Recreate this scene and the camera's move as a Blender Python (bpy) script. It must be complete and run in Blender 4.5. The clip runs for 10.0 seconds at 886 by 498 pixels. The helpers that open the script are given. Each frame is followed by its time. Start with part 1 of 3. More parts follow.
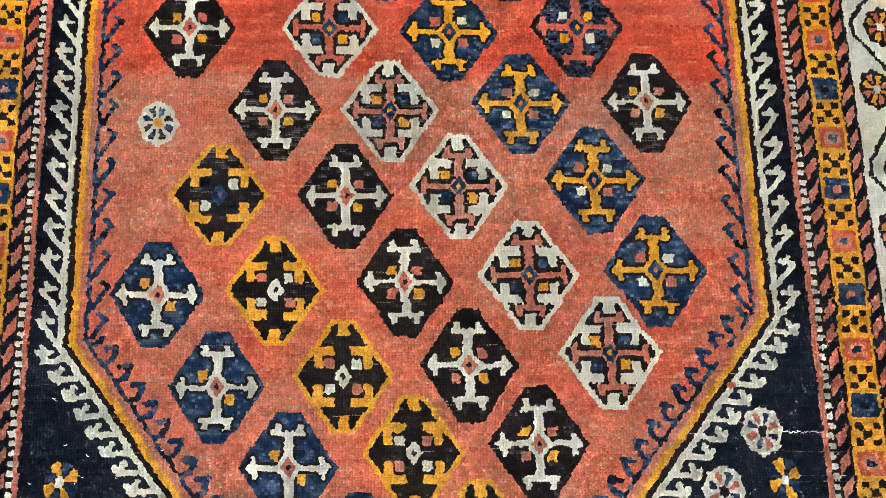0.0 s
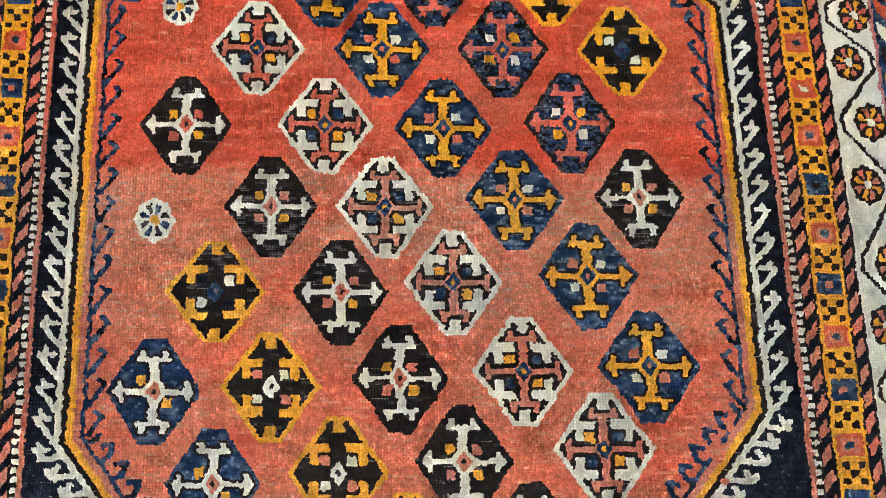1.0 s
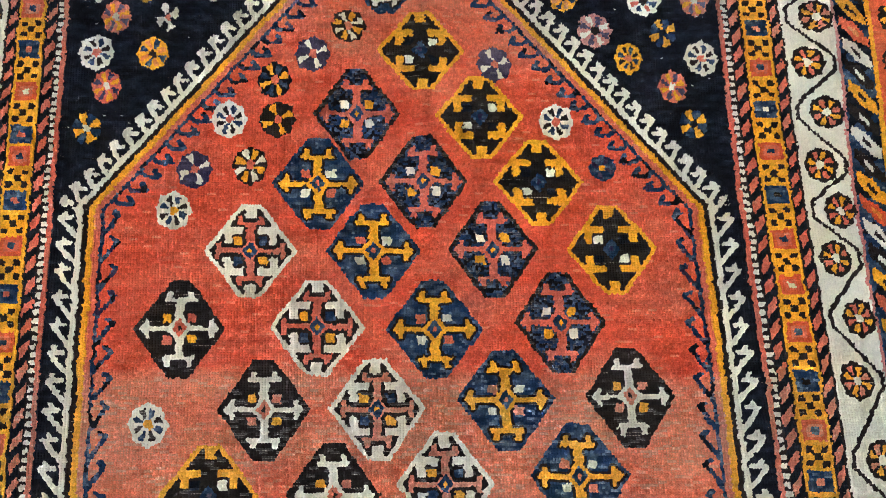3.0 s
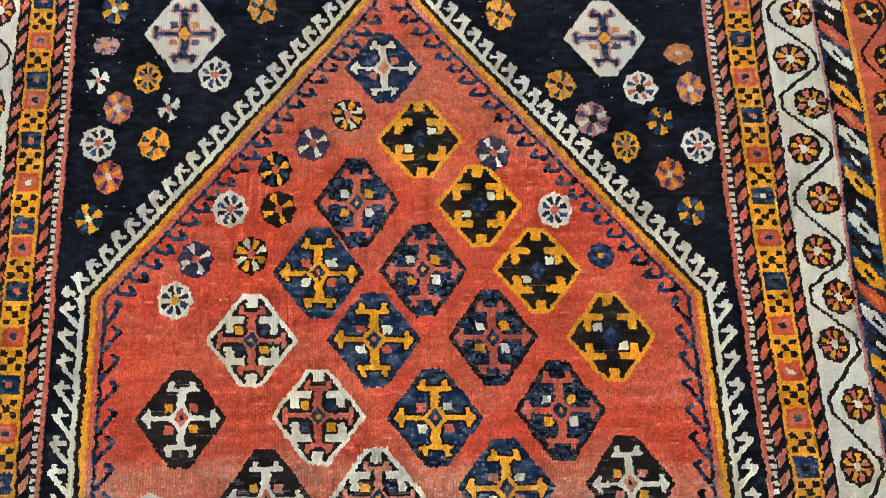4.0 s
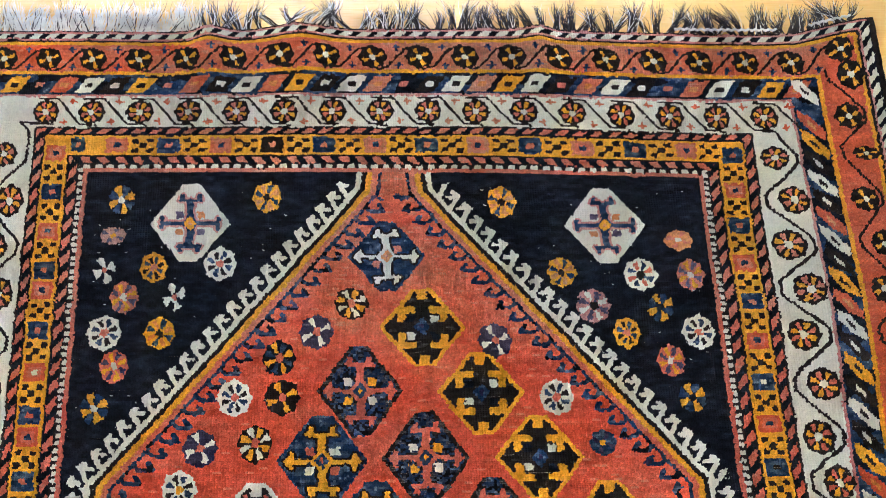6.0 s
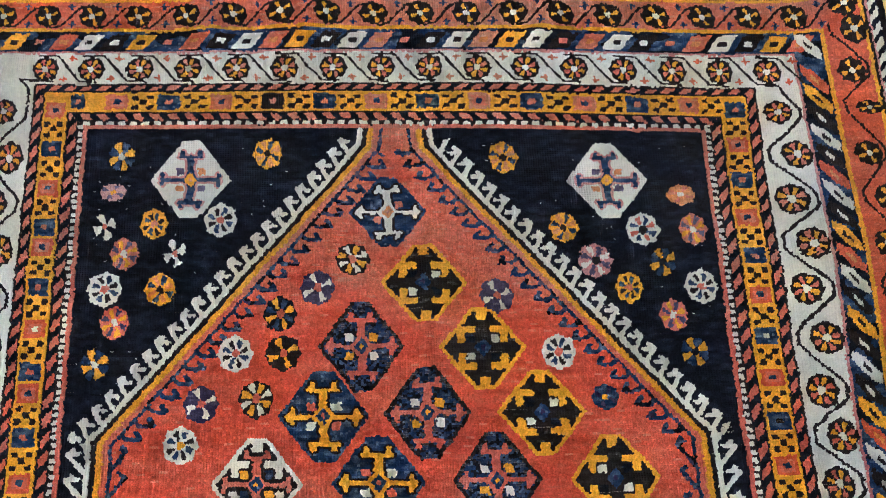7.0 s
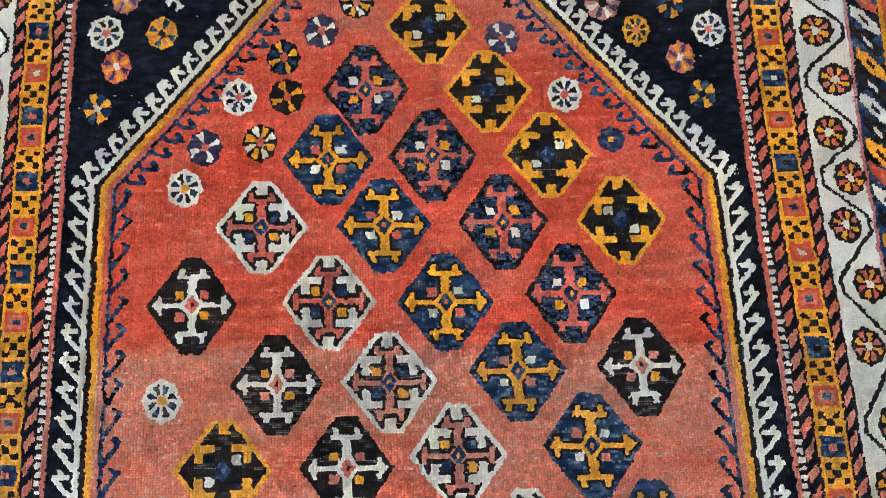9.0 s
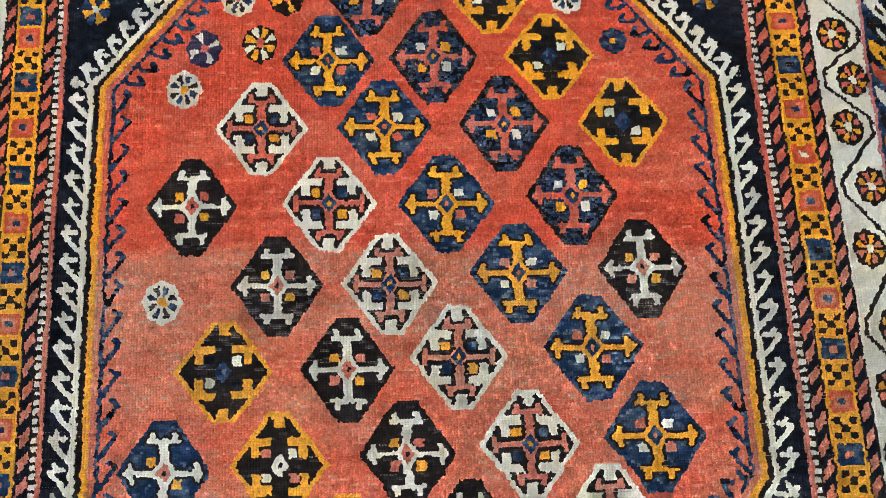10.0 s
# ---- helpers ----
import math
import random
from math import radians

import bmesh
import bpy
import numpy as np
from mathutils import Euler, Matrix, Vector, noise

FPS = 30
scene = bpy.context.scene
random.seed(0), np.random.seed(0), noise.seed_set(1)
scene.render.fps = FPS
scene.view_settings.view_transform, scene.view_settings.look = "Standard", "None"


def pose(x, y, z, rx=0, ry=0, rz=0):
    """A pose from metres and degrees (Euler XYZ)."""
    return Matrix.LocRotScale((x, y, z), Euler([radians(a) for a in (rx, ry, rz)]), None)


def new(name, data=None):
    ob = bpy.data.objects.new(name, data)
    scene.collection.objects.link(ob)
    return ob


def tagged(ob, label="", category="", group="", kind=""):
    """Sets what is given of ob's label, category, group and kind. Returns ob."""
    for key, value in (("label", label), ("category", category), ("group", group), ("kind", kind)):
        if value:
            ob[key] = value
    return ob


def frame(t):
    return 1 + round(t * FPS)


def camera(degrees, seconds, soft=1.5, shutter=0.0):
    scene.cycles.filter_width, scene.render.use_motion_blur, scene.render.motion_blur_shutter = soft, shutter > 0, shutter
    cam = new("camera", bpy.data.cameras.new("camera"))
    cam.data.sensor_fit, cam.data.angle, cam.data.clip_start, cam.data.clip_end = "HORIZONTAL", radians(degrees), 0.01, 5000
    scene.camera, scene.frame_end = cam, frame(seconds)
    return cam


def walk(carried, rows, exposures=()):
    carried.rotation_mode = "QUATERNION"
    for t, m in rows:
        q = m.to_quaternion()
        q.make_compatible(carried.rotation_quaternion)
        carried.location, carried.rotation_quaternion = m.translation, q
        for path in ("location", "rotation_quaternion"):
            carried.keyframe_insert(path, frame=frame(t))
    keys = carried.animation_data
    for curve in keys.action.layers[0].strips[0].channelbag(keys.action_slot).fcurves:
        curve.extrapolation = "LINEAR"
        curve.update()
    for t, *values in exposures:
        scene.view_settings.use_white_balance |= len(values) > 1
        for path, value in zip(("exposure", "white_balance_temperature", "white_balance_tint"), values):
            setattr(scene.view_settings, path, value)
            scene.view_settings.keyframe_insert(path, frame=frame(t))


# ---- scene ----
# ---- camera and walk ----
cam = camera(22.186, 10.0, soft=0.9)
ROWS = [
    (0.00, -0.1243, -2.0614, 2.0593, -7.331, -61.014, 6.894),
    (0.50, -0.1264, -2.0503, 2.0758, -7.361, -60.305, 6.889),
    (1.00, -0.1274, -2.0418, 2.0871, -7.285, -59.303, 6.792),
    (1.50, -0.1238, -2.0357, 2.0963, -6.974, -58.195, 6.486),
    (2.00, -0.1243, -2.0296, 2.1068, -6.774, -57.068, 6.169),
    (2.50, -0.1160, -2.0235, 2.1239, -6.416, -56.189, 5.596),
    (2.70, -0.1139, -2.0166, 2.1229, -6.298, -55.827, 5.463),
    (3.10, -0.1110, -2.0122, 2.1305, -6.132, -55.157, 5.149),
    (3.40, -0.1111, -2.0110, 2.1356, -6.071, -54.653, 4.986),
    (3.80, -0.1105, -2.0086, 2.1440, -5.918, -53.873, 4.764),
    (4.00, -0.1108, -2.0081, 2.1488, -5.834, -53.428, 4.630),
    (4.50, -0.1066, -2.0014, 2.1623, -5.480, -52.330, 4.310),
    (5.00, -0.1047, -2.0014, 2.1715, -5.212, -51.122, 4.050),
    (5.50, -0.1042, -2.0019, 2.1779, -5.053, -50.019, 3.880),
    (5.70, -0.1048, -2.0008, 2.1841, -5.048, -49.699, 3.800),
    (6.00, -0.1036, -2.0024, 2.1847, -4.960, -49.254, 3.665),
    (6.25, -0.1015, -2.0053, 2.1801, -4.876, -49.133, 3.532),
    (6.50, -0.0991, -2.0086, 2.1736, -4.803, -49.239, 3.407),
    (6.80, -0.0970, -2.0109, 2.1670, -4.758, -49.665, 3.307),
    (7.00, -0.0945, -2.0117, 2.1635, -4.705, -49.979, 3.233),
    (7.50, -0.0938, -2.0131, 2.1562, -4.731, -51.039, 3.168),
    (8.00, -0.0918, -2.0202, 2.1436, -4.704, -52.490, 3.089),
    (8.50, -0.0922, -2.0250, 2.1362, -4.828, -54.300, 3.153),
    (9.00, -0.0909, -2.0331, 2.1264, -4.914, -55.655, 3.209),
    (9.50, -0.0921, -2.0337, 2.1191, -5.130, -56.956, 3.405),
    (10.00, -0.0911, -2.0371, 2.1163, -5.145, -57.942, 3.470),
]
# the clip's camera meters a little darker and cooler over the navy corners
EXPOSURES = [(0.0, 2.70, 5800, 10), (2.5, 2.65, 5750, 10), (4.5, 2.58, 5680, 10.5), (5.7, 2.40, 5540, 11.5), (7.0, 2.40, 5300, 14),
             (8.0, 2.36, 5200, 15.5), (9.0, 2.60, 5320, 14), (10.0, 2.65, 5620, 11)]
walk(cam, [(t, pose(x, y, z, 0, 0, yaw) @ pose(0, 0, 0, 90 + pitch) @ pose(0, 0, 0, 0, 0, roll)) for t, x, y, z, yaw, pitch, roll in ROWS], EXPOSURES)

# ---- world and light ----
world = bpy.data.worlds.new("world")
scene.world = world
world.use_nodes = True
sky = world.node_tree.nodes.new("ShaderNodeTexSky")
sky.sky_type, sky.sun_disc = "NISHITA", False
sky.sun_elevation, sky.sun_rotation = radians(40), radians(200)
world.node_tree.links.new(sky.outputs[0], world.node_tree.nodes["Background"].inputs[0])
world.node_tree.nodes["Background"].inputs[1].default_value = 0.1

ROOM = (-2.7, 2.7, -4.2, 3.0, 2.75)      # x0, x1, y0, y1, ceiling height
FLOOR_Z = -0.012


def added_area_light(name, x, y, z, turn, width, height, watts, colour):
    """An added area lamp that stands in for daylight, set at an unseen opening in a wall."""
    data = bpy.data.lights.new(name, "AREA")
    data.shape, data.size, data.size_y, data.energy, data.color = "RECTANGLE", width, height, watts, colour
    ob = new(name, data)
    ob.matrix_world = pose(x, y, z, 90, 0, turn)
    return ob


# no window is in view: both lamps are added to light the rug
added_area_light("added_daylight", -0.9, -4.25, 1.62, 180, 3.0, 1.5, 430, (0.745, 0.80, 1.0))
added_area_light("added_daylight", -0.9, 3.05, 1.62, 0, 3.0, 1.5, 760, (0.745, 0.80, 1.0))


# ---- materials ----
def material(name, rough=0.9):
    m = bpy.data.materials.new(name)
    m.use_nodes = True
    n, l = m.node_tree.nodes, m.node_tree.links
    b = n["Principled BSDF"]
    b.inputs["Roughness"].default_value = rough
    return m, n, l, b


def mix(n, l, fac, a, b, kind="MIX"):
    """A colour mix; fac, a and b are sockets or plain values."""
    x = n.new("ShaderNodeMix")
    x.data_type, x.blend_type = "RGBA", kind
    for socket, v in ((x.inputs[0], fac), (x.inputs[6], a), (x.inputs[7], b)):
        if isinstance(v, bpy.types.NodeSocket):
            l.new(v, socket)
        else:
            socket.default_value = v if isinstance(v, float) else (*v, 1)
    return x.outputs[2]


def noise_tex(n, l, scale, detail=3.0, stretch=(1, 1, 1)):
    co, mp, t = n.new("ShaderNodeTexCoord"), n.new("ShaderNodeMapping"), n.new("ShaderNodeTexNoise")
    mp.inputs["Scale"].default_value = stretch
    l.new(co.outputs["Object"], mp.inputs[0])
    l.new(mp.outputs[0], t.inputs["Vector"])
    t.inputs["Scale"].default_value, t.inputs["Detail"].default_value = scale, detail
    return t.outputs["Fac"]


def ramp(n, l, fac, lo, hi, a=0.0, b=1.0):
    r = n.new("ShaderNodeMapRange")
    r.inputs[1].default_value, r.inputs[2].default_value, r.inputs[3].default_value, r.inputs[4].default_value = lo, hi, a, b
    l.new(fac, r.inputs[0])
    return r.outputs[0]


def weave_axes(n, l):
    """Across and along the weave, from its own coordinates (one unit a knot): 1 on the crown of each knot, 0 in the gaps;
    and the two crowns that each knot has across."""
    uv, split = n.new("ShaderNodeUVMap"), n.new("ShaderNodeSeparateXYZ")
    uv.uv_map = "weave"
    l.new(uv.outputs[0], split.inputs[0])
    found = []
    for k, rate in ((0, math.pi), (1, math.pi), (0, 2 * math.pi)):
        turn, sine, size = n.new("ShaderNodeMath"), n.new("ShaderNodeMath"), n.new("ShaderNodeMath")
        turn.operation, sine.operation, size.operation = "MULTIPLY", "SINE", "ABSOLUTE"
        turn.inputs[1].default_value = rate
        l.new(split.outputs[k], turn.inputs[0]), l.new(turn.outputs[0], sine.inputs[0]), l.new(sine.outputs[0], size.inputs[0])
        found.append(size.outputs[0])
    return found


def times(n, l, a, b):
    x = n.new("ShaderNodeMath")
    x.operation = "MULTIPLY"
    l.new(a, x.inputs[0]), l.new(b, x.inputs[1])
    return x.outputs[0]


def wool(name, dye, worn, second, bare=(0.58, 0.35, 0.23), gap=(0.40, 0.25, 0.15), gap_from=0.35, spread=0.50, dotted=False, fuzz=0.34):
    """Knotted wool pile: a dye with a second lot of the same dye in streaks, each knot a little its own, worn thin in places,
    where the foundation shows in the gaps between the knots."""
    m, n, l, b = material(name, 0.95)
    knot, wear = n.new("ShaderNodeAttribute"), n.new("ShaderNodeAttribute")
    knot.attribute_name, wear.attribute_name = "knot", "wear"
    across, along_row, twin = weave_axes(n, l)
    tuft = times(n, l, across, along_row)
    streak = ramp(n, l, noise_tex(n, l, 9.0, 4.0, (1, 6, 1)), 0.38, 0.62)
    c = mix(n, l, streak, dye, second)
    c = mix(n, l, ramp(n, l, wear.outputs["Fac"], 0.0, 0.85), c, worn)
    c = mix(n, l, ramp(n, l, wear.outputs["Fac"], 0.86, 1.25, 0.0, 0.65), c, bare)
    fibre = ramp(n, l, noise_tex(n, l, 620.0, 3.0), 0.25, 0.75, 1 - fuzz, 1 + fuzz)
    each = ramp(n, l, knot.outputs["Fac"], 0.0, 1.0, 1 - spread, 1 + spread)
    hsv = n.new("ShaderNodeHueSaturation")
    l.new(c, hsv.inputs["Color"]), l.new(times(n, l, fibre, each), hsv.inputs["Value"])
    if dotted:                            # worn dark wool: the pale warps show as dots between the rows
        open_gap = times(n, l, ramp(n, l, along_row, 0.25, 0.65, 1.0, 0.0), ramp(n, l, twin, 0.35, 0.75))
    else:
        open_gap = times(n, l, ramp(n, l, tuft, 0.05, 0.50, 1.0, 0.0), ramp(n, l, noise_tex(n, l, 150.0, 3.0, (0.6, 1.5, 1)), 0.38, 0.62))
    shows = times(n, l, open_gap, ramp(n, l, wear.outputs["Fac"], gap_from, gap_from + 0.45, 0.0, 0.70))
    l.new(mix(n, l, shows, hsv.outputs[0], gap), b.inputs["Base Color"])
    b.inputs["Specular IOR Level"].default_value = 0.05
    beads, bump = n.new("ShaderNodeBump"), n.new("ShaderNodeBump")
    beads.inputs["Distance"].default_value = 0.0016
    l.new(ramp(n, l, wear.outputs["Fac"], 0.0, 0.6, 0.5, 1.0), beads.inputs["Strength"])
    l.new(ramp(n, l, tuft, 0.0, 0.7), beads.inputs["Height"])
    bump.inputs["Strength"].default_value, bump.inputs["Distance"].default_value = 0.45, 0.001
    l.new(noise_tex(n, l, 560.0, 2.0), bump.inputs["Height"])
    l.new(beads.outputs[0], bump.inputs["Normal"]), l.new(bump.outputs[0], b.inputs["Normal"])
    return m


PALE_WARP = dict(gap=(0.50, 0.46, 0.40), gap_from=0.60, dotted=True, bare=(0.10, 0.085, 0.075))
WOOL = {
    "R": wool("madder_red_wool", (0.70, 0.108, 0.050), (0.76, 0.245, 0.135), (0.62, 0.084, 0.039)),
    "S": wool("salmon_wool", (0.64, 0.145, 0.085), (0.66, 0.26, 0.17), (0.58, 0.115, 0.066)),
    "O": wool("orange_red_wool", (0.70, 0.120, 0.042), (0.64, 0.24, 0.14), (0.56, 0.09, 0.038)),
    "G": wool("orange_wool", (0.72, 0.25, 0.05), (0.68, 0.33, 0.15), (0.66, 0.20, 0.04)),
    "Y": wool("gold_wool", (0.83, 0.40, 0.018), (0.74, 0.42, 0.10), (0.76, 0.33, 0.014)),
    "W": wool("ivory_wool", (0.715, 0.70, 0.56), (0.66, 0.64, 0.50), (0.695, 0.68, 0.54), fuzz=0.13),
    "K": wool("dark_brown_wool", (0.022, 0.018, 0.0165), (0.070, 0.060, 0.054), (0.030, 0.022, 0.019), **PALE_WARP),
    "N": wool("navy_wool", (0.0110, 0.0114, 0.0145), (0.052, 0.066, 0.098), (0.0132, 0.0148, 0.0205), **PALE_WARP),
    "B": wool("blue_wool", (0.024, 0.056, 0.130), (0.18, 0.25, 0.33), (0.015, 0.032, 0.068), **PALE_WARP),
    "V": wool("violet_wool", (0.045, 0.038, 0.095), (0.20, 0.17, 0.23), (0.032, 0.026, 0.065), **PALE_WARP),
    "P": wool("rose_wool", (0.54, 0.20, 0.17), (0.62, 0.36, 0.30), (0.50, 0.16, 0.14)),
}
CODES = list(WOOL)
INDEX = {c: i for i, c in enumerate(CODES)}

# ---- the rug's design, woven knot by knot ----
KX, KY = 0.0016, 0.0016                  # half the pitch of the knots
TOP, BOTTOM, SIDE = 0.268, -1.794, 0.672
NX, NY = 2 * round(SIDE / KX), 2 * round((TOP - BOTTOM) / KY / 2)
rng = np.random.default_rng(7)


def soft_noise(cells_x, cells_y, seed):
    """Smooth noise of about -1 to 1 over the rug's knots."""
    g = np.random.default_rng(seed).normal(0, 0.6, (cells_y + 3, cells_x + 3))
    ys, xs = np.linspace(1, cells_y + 1, NY), np.linspace(1, cells_x + 1, NX)
    rows = np.stack([np.interp(ys, np.arange(cells_y + 3), g[:, k]) for k in range(cells_x + 3)], 1)
    return np.stack([np.interp(xs, np.arange(cells_x + 3), r) for r in rows])


def per_knot(values):
    """One value for each knot, spread over its four quarters."""
    return np.repeat(np.repeat(values, 2, 0), 2, 1)


HALF_SHAPE = (NY // 2, NX // 2)
gx = -SIDE + (np.arange(NX) + 0.5) * KX
gy = BOTTOM + (np.arange(NY) + 0.5) * KY
XX, YY = np.meshgrid(gx, gy)
# the weaver's hand: lines wander by a knot, and every row is beaten in a little askew
askew = np.repeat(rng.normal(0, 0.0006, NY // 2), 2)[:, None]
DX = XX + askew + 0.0011 * soft_noise(90, 130, 1) + per_knot(0.0004 * rng.normal(size=HALF_SHAPE))
DY = YY + 0.0011 * soft_noise(90, 130, 2) + per_knot(0.0004 * rng.normal(size=HALF_SHAPE))
COLOUR = np.full((NY, NX), INDEX["N"], np.int16)
REGION = np.zeros((NY, NX), np.int32)
REGIONS = []                             # (name, label, parent region or None)


def region(name, label="", parent=None):
    REGIONS.append((name, label, parent))
    return len(REGIONS) - 1


def put(mask, code, where=None, at=np.s_[:, :]):
    COLOUR[at][mask] = INDEX[code]
    if where is not None:
        REGION[at][mask] = where


def around(x, y, rx, ry):
    """The slice of knots round a motif, with its local coordinates."""
    i0, i1 = np.clip([int((x - rx + SIDE) / KX) - 2, int((x + rx + SIDE) / KX) + 3], 0, NX)
    j0, j1 = np.clip([int((y - ry - BOTTOM) / KY) - 2, int((y + ry - BOTTOM) / KY) + 3], 0, NY)
    at = np.s_[j0:j1, i0:i1]
    return at, DX[at] - x, DY[at] - y


def stroke(p, q, points):
    """Distance to a line through the points."""
    best = np.full(p.shape, 9.0)
    for (x0, y0), (x1, y1) in zip(points, points[1:]):
        dx, dy = x1 - x0, y1 - y0
        t = np.clip(((p - x0) * dx + (q - y0) * dy) / (dx * dx + dy * dy + 1e-12), 0, 1)
        best = np.minimum(best, np.hypot(p - x0 - t * dx, q - y0 - t * dy))
    return best


def grown(mask):
    """The mask and the quarter knots next to it."""
    m = mask.copy()
    m[1:] |= mask[:-1]
    m[:-1] |= mask[1:]
    m[:, 1:] |= mask[:, :-1]
    m[:, :-1] |= mask[:, 1:]
    return m


# regions of the large structure
FIELD = region("field", "madder red pile field, worn paler across the middle")
SPANDREL_TOP_L = region("spandrel", "dark navy corner ground with scattered rosettes")
SPANDREL_TOP_R = region("spandrel", "dark navy corner ground with scattered rosettes")
SPANDREL_LOW_L = region("spandrel", "dark navy corner ground with scattered rosettes")
SPANDREL_LOW_R = region("spandrel", "dark navy corner ground with scattered rosettes")
HOOK_BAND = region("hooked_stripe", "ivory latch-hook stripe on black")
GOLD_LINE = region("gold_line", "thin gold line edged in dark brown")
VINE_EDGE = region("hooked_vine", "blue hooked vine along the edge of the red field")
DOT_GUARD = region("dotted_guard", "salmon guard line with ivory dots on black")
BARBER_IN = region("barber_stripe", "salmon and navy slanted guard stripe")
GOLD_BORDER = region("gold_border", "gold border of checks and small squares")
BARBER_OUT = region("barber_stripe", "salmon and navy slanted guard stripe")
IVORY_BORDER = region("ivory_border", "ivory border with a dark vine and rosettes")
LOZENGE_GUARD = region("slanted_guard", "navy guard border of slanted lozenges")
RED_BORDER = region("red_border", "orange-red outer border with a vine and rosettes")
OUTER_GUARD = region("outer_guard", "ivory and black slanted outermost stripe")
SELVAGE = region("selvage", "dark brown overcast selvage edge")

# -- the field's outline: yellow line, hooks outside it, blue vine inside it --
YB = -1.53                               # lower inner edge of the borders
HALF = 0.40
CORNERS = [(-0.033, 0.02), (-0.039, -0.028), (-0.359, -0.490), (-0.359, -1.043), (-0.039, -1.522), (-0.033, YB - 0.02),
           (0.033, YB - 0.02), (0.039, -1.456), (0.357, -1.006), (0.357, -0.487), (0.037, -0.030), (0.031, 0.02)]
pad = np.full(XX.shape, 9.0)
inside = np.zeros(XX.shape, bool)
neck = np.zeros(XX.shape, bool)
along, per = np.zeros(XX.shape), np.full(XX.shape, 0.0245)
cyc = CORNERS + CORNERS[:1]
for k, ((x0, y0), (x1, y1)) in enumerate(zip(cyc, cyc[1:])):
    crosses = (y0 > DY) != (y1 > DY)
    with np.errstate(divide="ignore", invalid="ignore"):
        inside ^= crosses & (DX < x0 + (DY - y0) * (x1 - x0) / (y1 - y0 + 1e-12))
    if k in (5, 11):
        continue
    length = math.hypot(x1 - x0, y1 - y0)
    ux, uy = (x1 - x0) / length, (y1 - y0) / length
    t = (DX - x0) * ux + (DY - y0) * uy
    dist = np.hypot(DX - x0 - np.clip(t, 0, length) * ux, DY - y0 - np.clip(t, 0, length) * uy)
    near = dist < pad
    pad[near] = dist[near]
    upward = k > 5
    side = k in (3, 2, 7, 8) and abs(ux) < 0.1
    period = 0.0365 if side else 0.0245
    along[near] = (t if upward else length - t)[near]
    per[near] = period
    neck[near] = k in (0, 4, 6, 10)
S = np.where(inside, pad, -pad)          # metres inside the outline
inner = (np.abs(DX) < HALF) & (DY < 0) & (DY > YB)

put(inner, "N")
for left, top, where in ((1, 1, SPANDREL_TOP_L), (0, 1, SPANDREL_TOP_R), (1, 0, SPANDREL_LOW_L), (0, 0, SPANDREL_LOW_R)):
    REGION[inner & ((DX < 0) == bool(left)) & ((DY > -0.76) == bool(top))] = where
put(inner & inside, "R", FIELD)
band = inner & (S < -0.005) & (S > -0.041)
P = np.mod(along, per) / per
Q = -S - 0.012
put(inner & (S < -0.005) & (S > -0.0415), "N")


def repeated(q, lines):
    """Distance to a motif that repeats along a band."""
    best = np.full(q.shape, 9.0)
    for shift in (-1, 0, 1):
        for points in lines:
            best = np.minimum(best, stroke((P + shift) * per, q, points))
    return best


hook = np.where(per > 0.03, repeated(Q, [[(0, 0), (0.0215, 0.0165), (0.0270, 0.0205), (0.0275, 0.0060)], [(0.0275, 0.0130), (0.0340, 0.0150)]]),
                repeated(Q, [[(0, 0), (0.0105, 0.0195)], [(0.0110, 0.0200), (0.0180, 0.0085)], [(0.0110, 0.0205), (0.0195, 0.0190)]]))
tight = np.where(per < 0.03, 0.0031, 0.0030)
put(band & (hook < tight) & (Q < 0.026) & ~neck, "W")
put(inner & (S < -0.0055) & (S > -0.0125), "W")
REGION[inner & (S < -0.0055) & (S > -0.039)] = HOOK_BAND
put(inner & (S <= 0.0005) & (S > -0.006), "K", GOLD_LINE)
put(inner & (S > 0.0) & (S < 0.0066), "Y", GOLD_LINE)
put(inner & (S >= 0.0066) & (S < 0.0082), "G", GOLD_LINE)
put(inner & (S >= 0.0082) & (S < 0.0150), "S", FIELD)
Q = S - 0.0165
vine = np.where(per > 0.03, repeated(Q, [[(0, 0), (0.0220, 0.0140), (0.0300, 0.0190), (0.0350, 0.0120)], [(0.0300, 0.0170), (0.0335, 0.0145)]]),
                repeated(Q, [[(0, 0), (-0.0020, 0.0090), (0.0030, 0.0175), (0.0100, 0.0190), (0.0125, 0.0125)], [(0.0050, 0.0190), (0.0080, 0.0225)]]))
m = inner & ((np.abs(Q) < 0.0022) | ((vine < np.where(per < 0.03, 0.0031, 0.0028)) & (Q > 0) & (Q < 0.03) & ~neck))
put(m, "B", VINE_EDGE)
put(m & (soft_noise(120, 180, 9) > 0.25), "N", VINE_EDGE)
put(m & (soft_noise(200, 300, 19) > 0.45), "V", VINE_EDGE)

# -- borders: distance out from the inner edge, and the way along each side --
out_x, out_y = np.abs(DX) - HALF, np.where(DY > -0.76, DY, YB - DY)
OUT = np.maximum(out_x, out_y)
on_side = out_x > out_y
RUN = np.where(on_side, DY, DX)
SGN = np.where(on_side, np.sign(DX), 1)
LANE = OUT                               # across the band
frame_zone = OUT >= 0


def lane(a, b):
    return frame_zone & (OUT >= a) & (OUT < b)


def slants(a, b, period, width, tip, phase=0.0):
    """Slanted dashes across a guard stripe."""
    across = (OUT - a) / (b - a)
    p = np.mod(RUN * SGN * np.where(on_side, -1, 1) + across * tip + phase, period)
    return lane(a, b) & (p < width)


